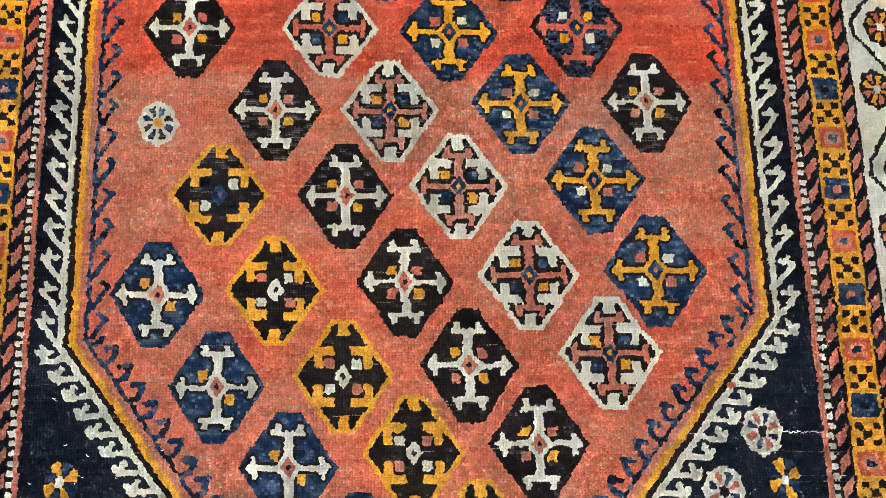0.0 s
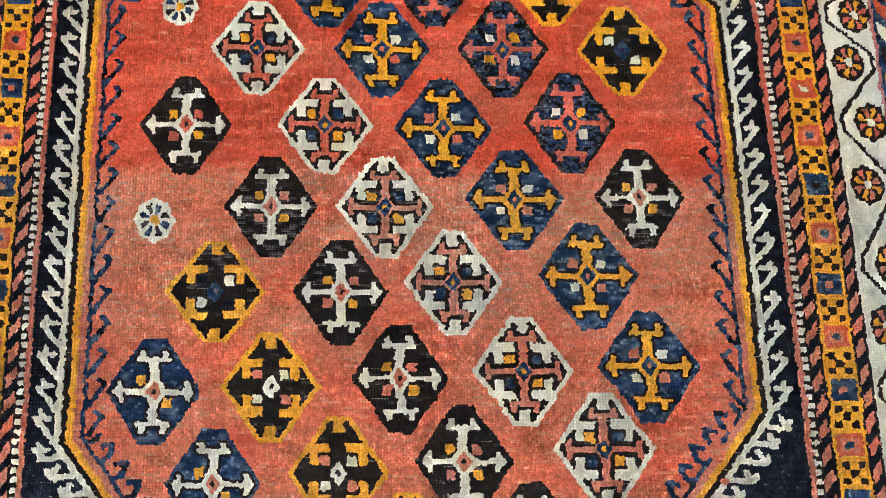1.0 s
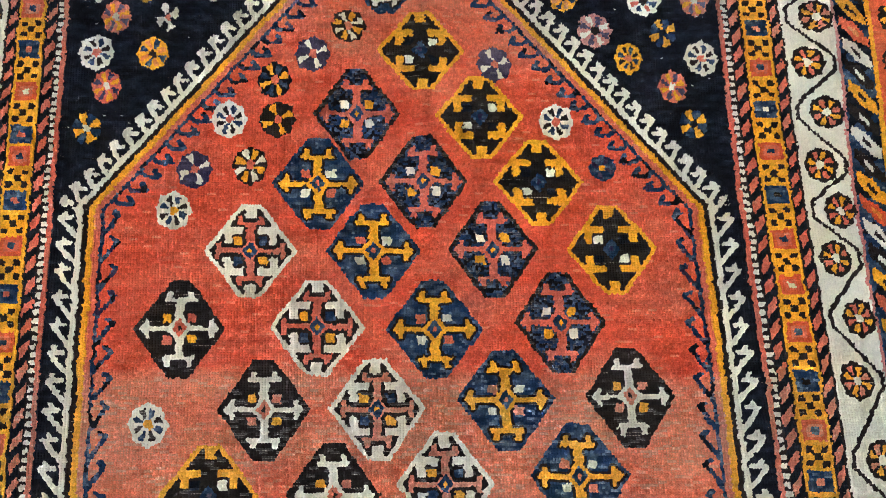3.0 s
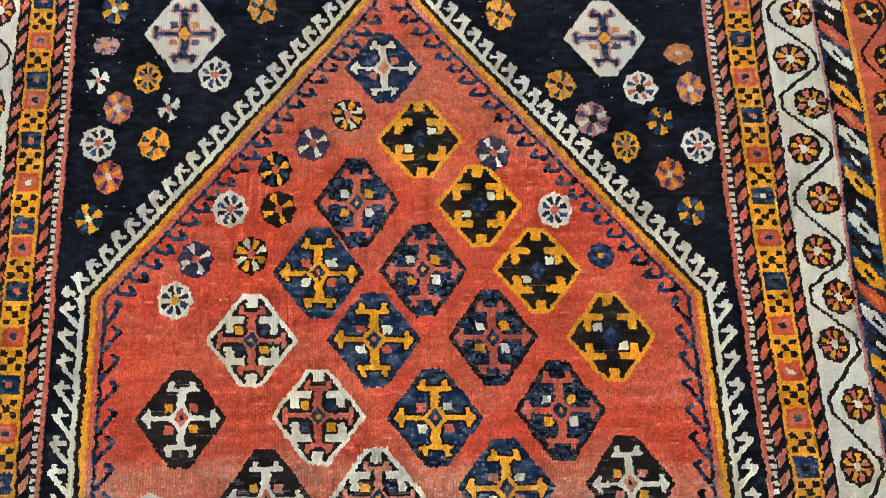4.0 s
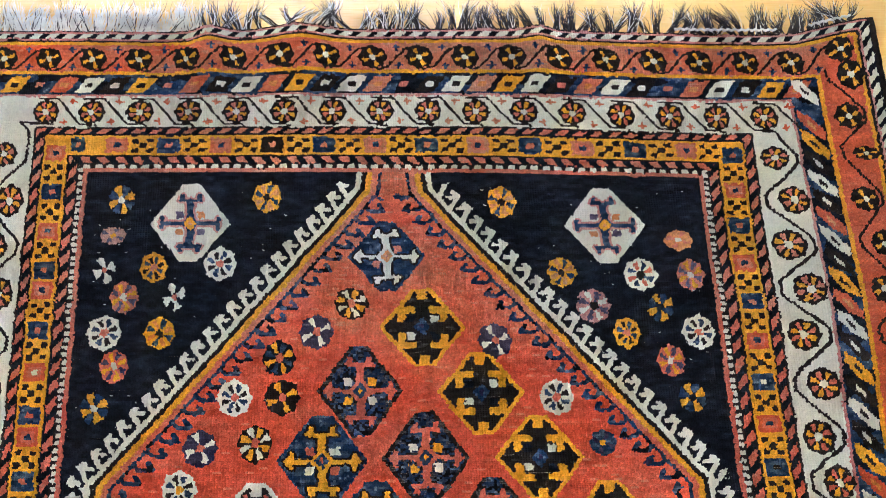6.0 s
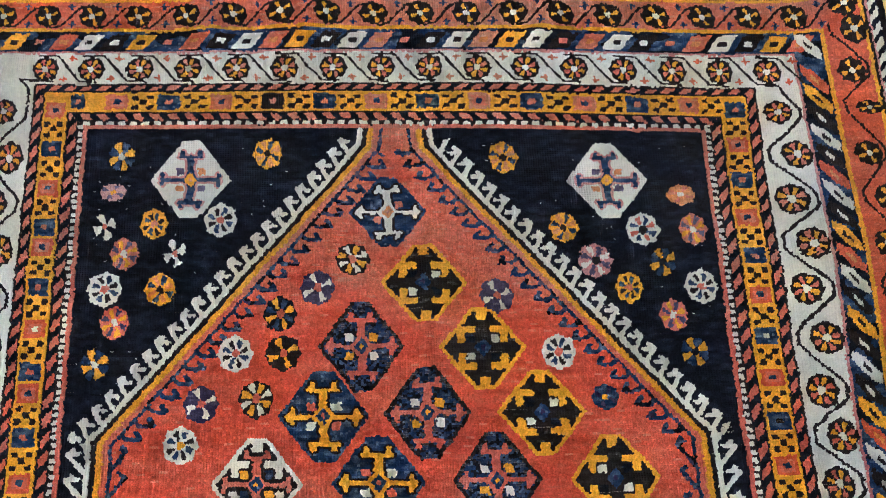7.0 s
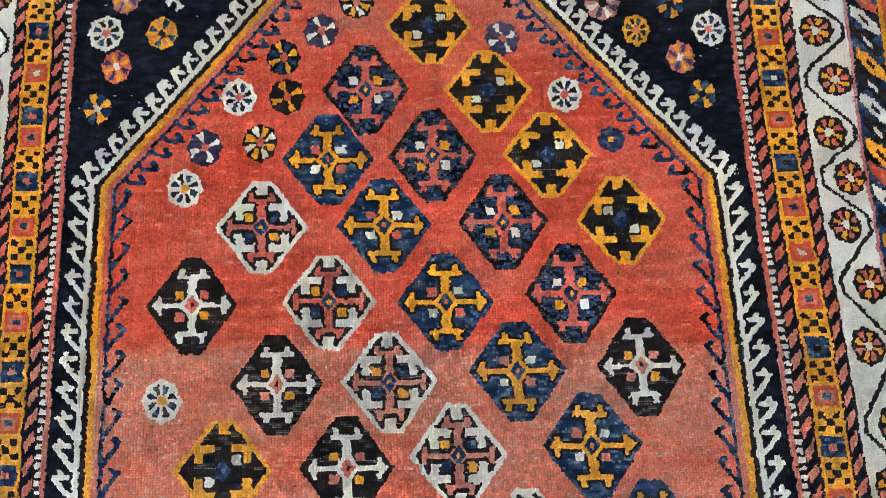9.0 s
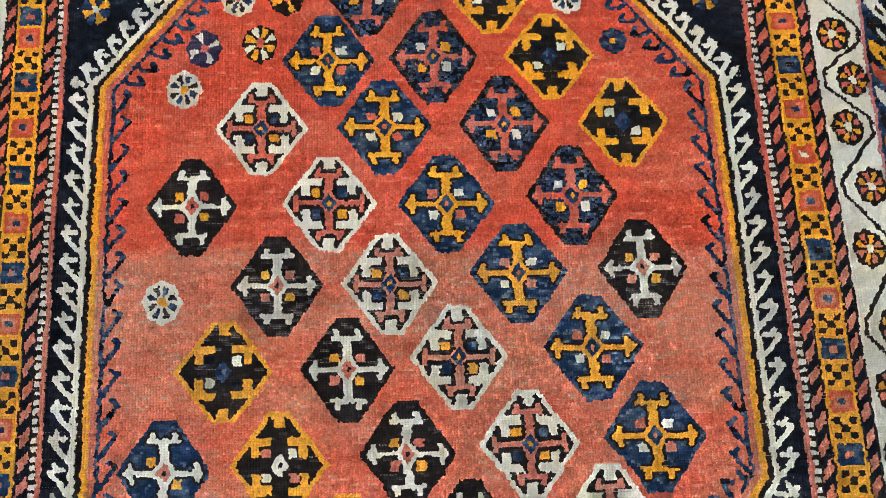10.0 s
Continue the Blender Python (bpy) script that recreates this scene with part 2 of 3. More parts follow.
put(lane(0, 0.0060), "S", DOT_GUARD)
put(lane(0.0060, 0.0145), "K", DOT_GUARD)
put(lane(0.0062, 0.0128) & (np.mod(RUN, np.where(on_side, 0.0110, 0.0150)) < np.where(on_side, 0.0065, 0.0092)), "W", DOT_GUARD)
put(lane(0.0145, 0.0275), "N", BARBER_IN)
put(lane(0.0275, 0.0295), "K", BARBER_IN)
put(slants(0.0150, 0.0262, 0.0285, 0.0150, 0.015) & on_side, "S", BARBER_IN)
put(slants(0.0152, 0.0258, 0.0225, 0.0120, 0.006) & ~on_side, "S", BARBER_IN)
put(lane(0.0295, 0.0640), "Y", GOLD_BORDER)
put(lane(0.0640, 0.0785), "N", BARBER_OUT)
put(lane(0.0640, 0.0660), "K", BARBER_OUT)
put(lane(0.0765, 0.0795), "K", BARBER_OUT)
put(slants(0.0665, 0.0765, 0.0285, 0.0150, 0.015, 0.010) & on_side, "S", BARBER_OUT)
put(slants(0.0675, 0.0760, 0.0225, 0.0125, -0.008, 0.010) & ~on_side, "S", BARBER_OUT)
put(lane(0.0795, 0.1365), "W", IVORY_BORDER)
put(lane(0.1365, 0.1405), "P", LOZENGE_GUARD)
put(lane(0.1405, 0.1790), "N", LOZENGE_GUARD)
put(lane(0.1405, 0.1790) & (soft_noise(70, 110, 31) > 0.0), "B", LOZENGE_GUARD)
put(lane(0.1790, 0.1850), "Y", RED_BORDER)
put(lane(0.1850, 0.2380), "O", RED_BORDER)
put(lane(0.2380, 0.2435), "Y", OUTER_GUARD)
put(lane(0.2435, 0.2475), "K", OUTER_GUARD)
put(lane(0.2475, 0.2505), "P", OUTER_GUARD)
put(lane(0.2505, 0.2610), "N", OUTER_GUARD)
put(slants(0.2505, 0.2608, 0.0240, 0.0135, -0.011) & ~on_side, "W", OUTER_GUARD)
put(slants(0.2500, 0.2630, 0.0215, 0.0120, 0.016) & on_side, "W", OUTER_GUARD)
put(lane(0.2600, 0.2640) & ~on_side, "P", OUTER_GUARD)
put(lane(0.2640, 0.3), "K", SELVAGE)


# -- motifs --
def lozenge(x, y, kind, w, h, turn=0):
    """One stepped lozenge with its cross. kind: the ground's and the cross's look."""
    at, dx, dy = around(x, y, w, h)
    u, v = dx / w, dy / h
    a, b = np.abs(u), np.abs(v)
    ring = a + 0.79 * b
    body = (ring < 1) & (b < 0.985)
    ground, cross, heart, eye, spot1, spot2, rim = LOZENGE_KINDS[kind]
    name = {"K": "black ground, ivory cross", "W": "ivory outline and hooks, salmon cross", "B": "blue ground, gold cross", "Y": "gold outline and hooks on dark brown", "U": "gold outline on dark brown, blue heart",
            "N": "navy ground, red cross", "L": "blue ground, ivory cross", "T": "blue ground, ivory cross", "S": "ivory ground, blue cross"}[kind]
    where = region("lozenge", "woven lozenge, " + name)
    put(body, ground, where, at)
    q = 1 if turn == 0 else -1
    spots = [((u * q > 0) == (v > 0), spot1), ((u * q > 0) != (v > 0), spot2)]
    if rim:                               # outlined kind, with hooks from the outline
        put(body & ((ring > 0.885) | (b > 0.90)), rim, where, at)
        hooks = ((b > 0.36) & (b < 0.52) & (a > 0.16) & (ring < 0.95)) | ((a > 0.40) & (a < 0.57) & (b > 0.14) & (b < 0.50))
        stub = (a < 0.11) & (b > 0.70)
        arms = (a < 0.085) & (b < 0.62) | (b < 0.05) & (a < 0.74) | (b > 0.54) & (b < 0.63) & (a < 0.30) | (a > 0.16) & (a < 0.27) & (b > 0.56) & (b < 0.74)
        arms |= (a > 0.64) & (a < 0.74) & (b < 0.17) | (a + 0.8 * b < 0.21)
        if cross != ground:
            put(body & (grown(grown(arms)) if kind == "S" else grown(arms)) & (ring < 0.86), "P" if kind == "S" else "K", where, at)
        put(body & hooks, rim, where, at)
        put(body & stub, rim, where, at)
        if cross != ground:
            put(body & arms & (ring < 0.88), cross, where, at)
    else:
        arms = (a < 0.092) & (b < 0.60) | (b < 0.048) & (a < 0.74) | (b > 0.545) & (b < 0.635) & (a < 0.35) | (a > 0.17) & (a < 0.29) & (b > 0.58) & (b < 0.76)
        arms |= (a > 0.64) & (a < 0.735) & (b < 0.19) | (a > 0.7) & (a + b < 0.86) | (a + 0.85 * b < 0.27)
        put(body & grown(grown(arms)) & (ring < 0.97), "K", where, at)
        if kind == "N":
            put(body & (per_knot(np.random.default_rng(int(1e4 * (x + 1))).random(HALF_SHAPE))[at] < 0.5) & ~arms, "B", where, at)
            put(body & (ring > 0.90), "K", where, at)
        put(body & arms, cross, where, at)
    for quarter, code in spots:
        put(body & quarter & (np.abs(a - 0.27) < 0.095) & (np.abs(b - 0.215) < 0.085), code, where, at)
    put(a + 0.85 * b < (0.165 if rim is None or cross != ground else 0.19), heart, where, at)
    put(a + 0.85 * b < 0.06, eye, where, at)


LOZENGE_KINDS = {
    "K": ("K", "W", "S", "K", "S", "Y", None), "W": ("K", "S", "B", "Y", "B", "Y", "W"), "B": ("B", "Y", "B", "S", "W", "S", None),
    "Y": ("K", "K", "W", "K", "W", "S", "Y"), "N": ("N", "S", "B", "Y", "Y", "W", None), "L": ("B", "W", "S", "K", "B", "Y", None), "T": ("B", "W", "G", "S", "S", "B", None),
    "U": ("K", "K", "B", "V", "W", "N", "Y"), "S": ("W", "B", "Y", "G", "G", "V", "W")}
FIELD_LOZENGES = {
    "K": [(-0.250, -0.657), (-0.155, -0.761), (0.248, -0.744), (-0.080, -0.866), (-0.019, -0.968), (0.045, -1.063), (0.113, -1.150)],
    "W": [(-0.173, -0.551), (-0.097, -0.654), (-0.032, -0.760), (0.040, -0.853), (0.110, -0.959), (0.190, -1.049)],
    "B": [(-0.096, -0.456), (-0.033, -0.550), (0.034, -0.656), (0.110, -0.748), (0.185, -0.844), (0.243, -0.953)],
    "N": [(-0.050, -0.353), (0.027, -0.452), (0.104, -0.547), (0.176, -0.647)],
    "U": [(-0.212, -0.867), (0.029, -0.255), (0.097, -0.356), (0.163, -0.452), (0.243, -0.547)],
    "Y": [(-0.153, -0.979), (-0.083, -1.076), (-0.013, -1.160), (0.052, -1.252)],
    "T": [(-0.013, -0.139)],
    "L": [(-0.273, -0.985), (-0.210, -1.089), (-0.137, -1.177), (-0.067, -1.264)]}
TURNED = {(-0.013, -1.160), (0.243, -0.547)}
SIZES = {"K": (0.0510, 0.0650), "W": (0.0535, 0.0650), "B": (0.0545, 0.0665), "N": (0.0525, 0.0680), "Y": (0.0520, 0.0645), "U": (0.0540, 0.0630), "L": (0.0495, 0.0625), "T": (0.0495, 0.0590)}
for kind, places in FIELD_LOZENGES.items():
    for x, y in places:
        w, h = SIZES[kind]
        lozenge(x, y, kind, w, h, turn=(x, y) in TURNED)
for x, y in ((-0.264, -0.083), (0.267, -0.086)):
    lozenge(x, y, "S", 0.0515, 0.0640)
for x, y in ((-0.264, YB + 0.083), (0.267, YB + 0.086)):
    lozenge(x, y, "S", 0.0515, 0.0640)


def rosette(x, y, look_of, rx=0.0205, ry=0.0270, name="rosette", parent=None, rim=0.88):
    """A round flower: a ground, eight or four petals, spokes and a heart."""
    at, dx, dy = around(x, y, rx, ry)
    u, v = dx / rx, dy / ry
    r, ang = np.hypot(u, v), np.arctan2(v, u)
    ground, petal1, petal2, spoke, heart, label = ROSETTES[look_of]
    where = region(name, label, parent)
    wave = np.mod(ang / (math.pi / 4), 1.0)
    which = np.floor(ang / (math.pi / 4)).astype(int) % 2 == 0
    body = r < 1 + 0.05 * np.cos(8 * ang)
    if ground:
        put(body, ground, where, at)
    core = (r > 0.28) & (r < (0.78 if spoke else rim)) & (np.abs(wave - 0.5) < 0.36 - 0.06 / (r + 0.3))
    if not ground:
        core = (r > 0.25) & (r < 0.98) & ((np.cos(4 * (ang - math.pi / 8)) > -0.15) if petal2 is None else (np.abs(wave - 0.5) < 0.42))
        which = np.full(r.shape, True) if petal2 is None else which
    if petal1:
        put(core & which, petal1, where, at)
    if petal2:
        put(core & ~which, petal2, where, at)
    if spoke:
        put(body & (r > 0.84), spoke, where, at)
    put(r < 0.24, heart, where, at)


ROSETTES = {
    "w": ("W", "K", "B", "W", "S", "ivory rosette with dark and blue petals"),
    "wy": ("W", "K", "B", "W", "Y", "ivory rosette with a gold heart"),
    "wr": ("W", "S", "B", "W", "K", "ivory rosette with red and blue petals"),
    "vw": ("V", "W", "V", None, "S", "violet rosette with four ivory petals"),
    "ky": ("K", "Y", None, None, "S", "black rosette with four gold petals"),
    "by": ("N", "Y", "B", None, "S", "dark blue rosette with gold petals"),
    "mix": ("K", "W", "Y", None, "S", "dark rosette with ivory and gold petals"),
    "g": ("Y", "G", "B", None, "K", "gold rosette with orange and blue petals"),
    "gk": ("Y", "K", "B", "Y", "S", "gold rosette with dark petals"),
    "p": ("P", "W", "V", None, "K", "rose rosette with pale petals"),
    "pv": ("P", "P", "V", None, "Y", "small rose rosette"),
    "rg": ("S", "Y", "V", None, "W", "salmon rosette with orange petals"),
    "o": ("G", "G", "S", None, "W", "small orange rosette"),
    "fw": (None, "W", None, None, "S", "four loose ivory petals"),
    "fy": (None, "Y", "B", None, "W", "loose gold and blue petals"),
    "fn": (None, "Y", "B", None, "N", "loose gold petals round a dark heart"),
    "b": ("B", "B", "V", None, "Y", "small faded blue rosette"),
    "iv": ("K", "S", "Y", None, "W", "dark border rosette with salmon and gold petals"),
    "rd": ("K", "Y", None, None, "W", "black border rosette with gold petals"),
}
FIELD_ROSETTES = [(-0.059, -0.217, "mix"), (-0.102, -0.262, "vw"), (0.118, -0.275, "vw"), (-0.148, -0.302, "by"), (-0.201, -0.362, "w"), (-0.144, -0.362, "ky"),
                  (0.189, -0.363, "w"), (-0.240, -0.436, "vw"), (-0.175, -0.430, "mix"), (-0.262, -0.495, "wy"), (-0.280, -0.780, "wy")]
TOP_LEFT = [(-0.353, -0.045, "fy"), (-0.166, -0.041, "g"), (-0.307, -0.156, "gk"), (-0.224, -0.151, "w"), (-0.368, -0.161, "fw"), (-0.279, -0.204, "fw"),
            (-0.342, -0.205, "rg"), (-0.363, -0.261, "w"), (-0.295, -0.262, "g"), (-0.348, -0.313, "rg")]
TOP_RIGHT = [(0.138, -0.048, "g"), (0.207, -0.165, "g"), (0.306, -0.169, "wr"), (0.369, -0.170, "rg"), (0.243, -0.220, "p"), (0.327, -0.223, "fn"),
             (0.283, -0.263, "gk"), (0.373, -0.263, "w"), (0.335, -0.308, "rg")]
LOW = [(-0.358, -1.194, "fy"), (0.339, -1.136, "wr"), (0.357, -1.188, "fy"), (0.295, -1.201, "wr")]
ROSETTE_SIZES = {"g": (0.0180, 0.0245), "gk": (0.0170, 0.0245), "rg": (0.0172, 0.0250), "fw": (0.0140, 0.0225), "fy": (0.0168, 0.0235), "fn": (0.0168, 0.0235)}
for x, y, k in FIELD_ROSETTES + TOP_LEFT + TOP_RIGHT + LOW:
    rosette(x, y, k, *ROSETTE_SIZES.get(k, (0.0205, 0.0265)))
rosette(-0.368, -0.376, "fy", 0.0165, 0.0225)
rosette(0.357, -0.365, "fn", 0.0165, 0.0225)
rosette(0.241, -0.432, "b", 0.016, 0.018)
rosette(-0.361, -0.103, "pv", 0.0155, 0.0150)
rosette(0.358, -0.112, "o", 0.018, 0.017)


# -- gold border: checks and squares --
def gold_cell(x, y, w, h, kind):
    at, dx, dy = around(x, y, w / 2, h / 2)
    u, v = np.abs(dx) / w * 2, np.abs(dy) / h * 2
    cell = (u < 1) & (v < 1)
    if kind == "c":
        where = region("check", "dark checks on gold", GOLD_BORDER)
        REGION[at][cell] = where
        put(cell & ((u > 0.36) & (u < 0.96) & (v > 0.36) & (v < 0.96) | (u < 0.34) & (v < 0.34)), "K", where, at)
    else:
        fill, eye = {"B": ("B", "S"), "R": ("O", "B"), "D": ("K", "S"), "X": ("B", "W"), "Z": ("O", "W"), "E": ("B", "K")}[kind]
        where = region("square", {"B": "blue", "R": "salmon", "D": "dark brown", "X": "blue", "Z": "salmon", "E": "blue"}[kind] + " woven square", GOLD_BORDER)
        put(cell, fill, where, at)
        if fill == "O":                   # paler towards the middle
            put((u < 0.66) & (v < 0.62), "S", where, at)
        put((u < 0.32) & (v < 0.30), eye, where, at)


RIGHT_RUN = "BcRcBcRcBcRcXcRcEcRcZcRcEcRcBcRcBcRcEcRcEcRcBcRcBcRcBcRcB"
LEFT_RUN = "RcBcRcBRcBcZcBRcBcRcBcRcBcRcBcRcBcRcBcRcBcRcBcRcBcRcBcRcB"
for runs, x, y0, step in ((RIGHT_RUN, 0.4470, 0.040, 0.03185), (LEFT_RUN, -0.4470, 0.032, 0.0321)):
    for n, k in enumerate(runs):
        y = y0 - n * step
        if y > YB - 0.05:
            gold_cell(x, y, 0.027, step * (0.86 if k == "c" else 0.84), k)
for n, k in enumerate("RcBcRcDcBcRcBcRcBcRcBcR"):
    x = -0.365 + n * 0.0341
    gold_cell(x, 0.0468, 0.0341 * (0.9 if k == "c" else 0.86), 0.026, k)
    gold_cell(x, YB - 0.0468, 0.0341 * (0.9 if k == "c" else 0.86), 0.026, k)
gold_cell(-0.417, 0.0468, 0.020, 0.026, "B")
gold_cell(0.417, 0.0468, 0.026, 0.026, "c")


# -- ivory border: vine and rosettes --
def draw_line(points, width, code, where, edge=None):
    xs, ys = [p[0] for p in points], [p[1] for p in points]
    cx, cy = (min(xs) + max(xs)) / 2, (min(ys) + max(ys)) / 2
    at, dx, dy = around(cx, cy, (max(xs) - min(xs)) / 2 + 0.01, (max(ys) - min(ys)) / 2 + 0.01)
    d = stroke(dx + cx, dy + cy, points)
    put(d < width, code, where, at)


RIGHT_FLOWERS = [0.0365, -0.0413, -0.1210, -0.1937, -0.2677, -0.3454, -0.4255, -0.4925, -0.5596, -0.6410, -0.7240, -0.8250, -0.9026]
RIGHT_FLOWERS += [-0.9026 - 0.0770 * k for k in range(1, 9)]
LEFT_FLOWERS = [0.030 - n * 0.0762 for n in range(22)]
for sx, flowers in ((1, RIGHT_FLOWERS), (-1, LEFT_FLOWERS)):
    for n, (y, y_next) in enumerate(zip(flowers, flowers[1:])):
        even = n % 2 == (0 if sx > 0 else 1)
        xo, xv, xn = (0.504, 0.5325, 0.4865) if even else (0.519, 0.4865, 0.5325)
        draw_line([(sx * xv, y + 0.008), (sx * xv, y - 0.010), (sx * (xv + (xn - xv) * 0.9), y_next + 0.016), (sx * xn, y_next + 0.008)], 0.0024 if even else 0.0021, "K", IVORY_BORDER)
        rosette(sx * xo, y, "iv", 0.0185, 0.0255 if n else 0.0205, "border_rosette", IVORY_BORDER, 0.80)
draw_line([(0.492, 0.0835), (0.508, 0.0825), (0.5325, 0.040)], 0.0021, "K", IVORY_BORDER)
draw_line([(-0.455, 0.0850), (-0.500, 0.0880), (-0.4865, 0.0700), (-0.4865, 0.035)], 0.0021, "K", IVORY_BORDER)
for sy in (1, -1):
    for n in range(16):
        x = -0.466 + n * 0.0643
        yy = lambda o: o if sy > 0 else YB - o
        draw_line([(x - 0.012, yy(0.1335)), (x + 0.016, yy(0.1335)), (x + 0.048, yy(0.086)), (x + 0.072, yy(0.0835))], 0.0019, "K", IVORY_BORDER)
        rosette(x, yy(0.1085), "iv", 0.0180, 0.0220, "border_rosette", IVORY_BORDER, 0.80)
        for ox, oy in ((0.036, 0.127), (0.026, 0.090)):
            draw_line([(x + ox - 0.005, yy(oy)), (x + ox + 0.005, yy(oy))], 0.0016, "O", IVORY_BORDER)
            draw_line([(x + ox, yy(oy - 0.005)), (x + ox, yy(oy + 0.005))], 0.0016, "O", IVORY_BORDER)

# -- slanted lozenges on navy --
LOZ_FILL = {"Y": ("Y", "K"), "b": ("B", "S"), "R": ("O", "G"), "W": ("W", "K"), "k": ("K", "W"), "d": ("K", "S")}


def slanted(x, y, k, vertical, mirror=1):
    at, dx, dy = around(x, y, 0.030, 0.030)
    fill, eye = LOZ_FILL[k]
    where = region("slanted_lozenge", "", LOZENGE_GUARD)
    if vertical:
        across, run = dx * mirror, dy
        shape = (np.abs(across) < 0.0165) & (np.abs(run + across * 1.15) < 0.0150 - 0.42 * np.abs(across))
        dot = (np.abs(across) < 0.0052) & (np.abs(run + across * 1.3) < 0.0042)
    else:
        across, run = dy, dx
        shape = (np.abs(across) < 0.0150) & (np.abs(run - across * 0.65) < 0.0130)
        dot = (np.abs(across) < 0.0045) & (np.abs(run - across * 0.4) < 0.0055)
    if k == "b":
        shape &= dot
    put(shape & (OUT[at] < 0.178) & (OUT[at] > 0.142), fill, where, at)
    put(dot, eye, where, at)


for sy in (1, -1):
    for n, k in enumerate("YbRWkYbRkWRYkWRbkWRYWdRWkbRWkYR"):
        slanted(-0.515 + n * 0.0355, 0.1595 if sy > 0 else YB - 0.1595, k, False)
for sx in (1, -1):
    for n in range(48):
        slanted(sx * 0.5605, 0.0939 - n * 0.0346, "RYkWkRWkYRWkYkWkYRWkY"[n % 21], True, sx)
slanted(0.560, 0.156, "W", True)

# -- outer red border --
for sy in (1, -1):
    for n in range(19):
        x = -0.5974 + n * 0.0637
        yy = lambda o: o if sy > 0 else YB - o
        draw_line([(x + 0.006, yy(0.189)), (x + 0.018, yy(0.190)), (x + 0.044, yy(0.226)), (x + 0.058, yy(0.231))], 0.0019, "K", RED_BORDER)
        rosette(x, yy(0.2105), "rd", 0.0185, 0.0215, "border_rosette", RED_BORDER, 0.80)
        for ox, oy in ((0.033, 0.228), (0.036, 0.194)):
            draw_line([(x + ox - 0.0045, yy(oy)), (x + ox + 0.0045, yy(oy))], 0.0016, "V", RED_BORDER)
            draw_line([(x + ox, yy(oy) - 0.0050), (x + ox, yy(oy) + 0.0050)], 0.0020, "B", RED_BORDER)
OUTER_FLOWERS = [0.179, 0.111, 0.045, -0.040, -0.119] + [-0.119 - 0.0755 * k for k in range(1, 21)]
for sx in (1, -1):
    for n, (y, y_next) in enumerate(zip(OUTER_FLOWERS, OUTER_FLOWERS[1:])):
        xo, xv, xn = (0.612, 0.634, 0.594) if n % 2 else (0.625, 0.594, 0.634)
        draw_line([(sx * xv, y + 0.010), (sx * xv, y - 0.006), (sx * xn, y_next + 0.012)], 0.0019, "K", RED_BORDER)
        rosette(sx * xo, y, "rd", 0.0180, 0.0120 if n == 2 and sx > 0 else 0.0225, "border_rosette", RED_BORDER, 0.80)
rosette(0.618, 0.221, "rd", 0.0185, 0.0200, "border_rosette", RED_BORDER, 0.80)

# -- old repairs: red darning by the lower corner --
for x, y, rx, ry, code in ((0.306, -1.052, 0.008, 0.012, "R"), (0.322, -1.020, 0.004, 0.010, "R"), (0.311, -1.085, 0.005, 0.004, "R")):
    at, dx, dy = around(x, y, rx, ry)
    put((dx / rx) ** 2 + (dy / ry) ** 2 < 1, code, None, at)
# ---- wear and the look of each knot ----
KNOT = np.clip(0.5 + per_knot(0.085 * rng.normal(size=HALF_SHAPE)) + 0.09 * soft_noise(60, 300, 5) + 0.05 * soft_noise(14, 640, 25) + 0.05 * rng.normal(size=XX.shape), 0, 1)
worn = np.interp(YY + 0.010 * soft_noise(30, 8, 6) + 0.006 * soft_noise(110, 30, 16), [-1.8, -1.2, -0.95, -0.80, -0.722, -0.702, -0.5, -0.30, -0.20, -0.1, 0.3],
                 [0.45, 0.62, 0.50, 0.72, 0.72, 0.14, 0.06, 0.12, 0.55, 0.50, 0.30])
WEAR = np.clip(worn + 0.28 * soft_noise(22, 60, 8) + 0.15 * soft_noise(120, 420, 11), 0, 1)
bald = np.clip(worn, 0, 1)
chance = per_knot(rng.random(HALF_SHAPE))
# an old crease, its shade painted darker into the dye, and a few soft stains on the red
crease_shade = np.exp(-((XX - 0.033 - 0.006 * soft_noise(3, 40, 71)) / 0.0065) ** 2) * np.interp(YY, [-0.47, -0.42, -0.20, -0.14], [0, 1, 1, 0])
stains = np.clip(soft_noise(16, 20, 72) - 0.35, 0, 1) * (np.abs(YY + 0.42) < 0.26)
KNOT = np.where(COLOUR == INDEX["R"], np.clip(KNOT - 0.24 * crease_shade - 0.10 * stains, 0, 1), KNOT)
# frayed places run a few knots along the weft
dash = per_knot(np.stack([np.roll(np.repeat(r, 3)[:NX // 2], int(k)) for r, k in zip(rng.random((NY // 2, NX // 6 + 1)), rng.integers(0, NX // 2, NY // 2))]))
bare = np.exp(-((YY + 0.77) / 0.06) ** 2) * (0.75 + 0.5 * soft_noise(12, 40, 62))
WEAR[dash < 0.02 + 0.20 * bald ** 2 + 0.16 * bare] += 0.4
dark = np.isin(COLOUR, [INDEX[c] for c in "NK"])
blue = COLOUR == INDEX["B"]
WEAR = np.where(dark, np.clip(0.20 * soft_noise(140, 420, 12) + 0.05, 0, 0.5), WEAR)
thin = np.exp(-((YY + 0.785) / 0.065) ** 2) * (0.6 + 0.4 * soft_noise(14, 30, 41))
threadbare = dash < 0.55 * thin
WEAR = np.where(dark & threadbare & (np.abs(XX) < 0.31), 0.70 + 0.35 * chance, WEAR)
WEAR = np.where(blue, np.clip(0.7 * chance * threadbare + 0.06 + 0.40 * soft_noise(160, 420, 13) + 0.4 * (chance < 0.05), 0, 1), WEAR)
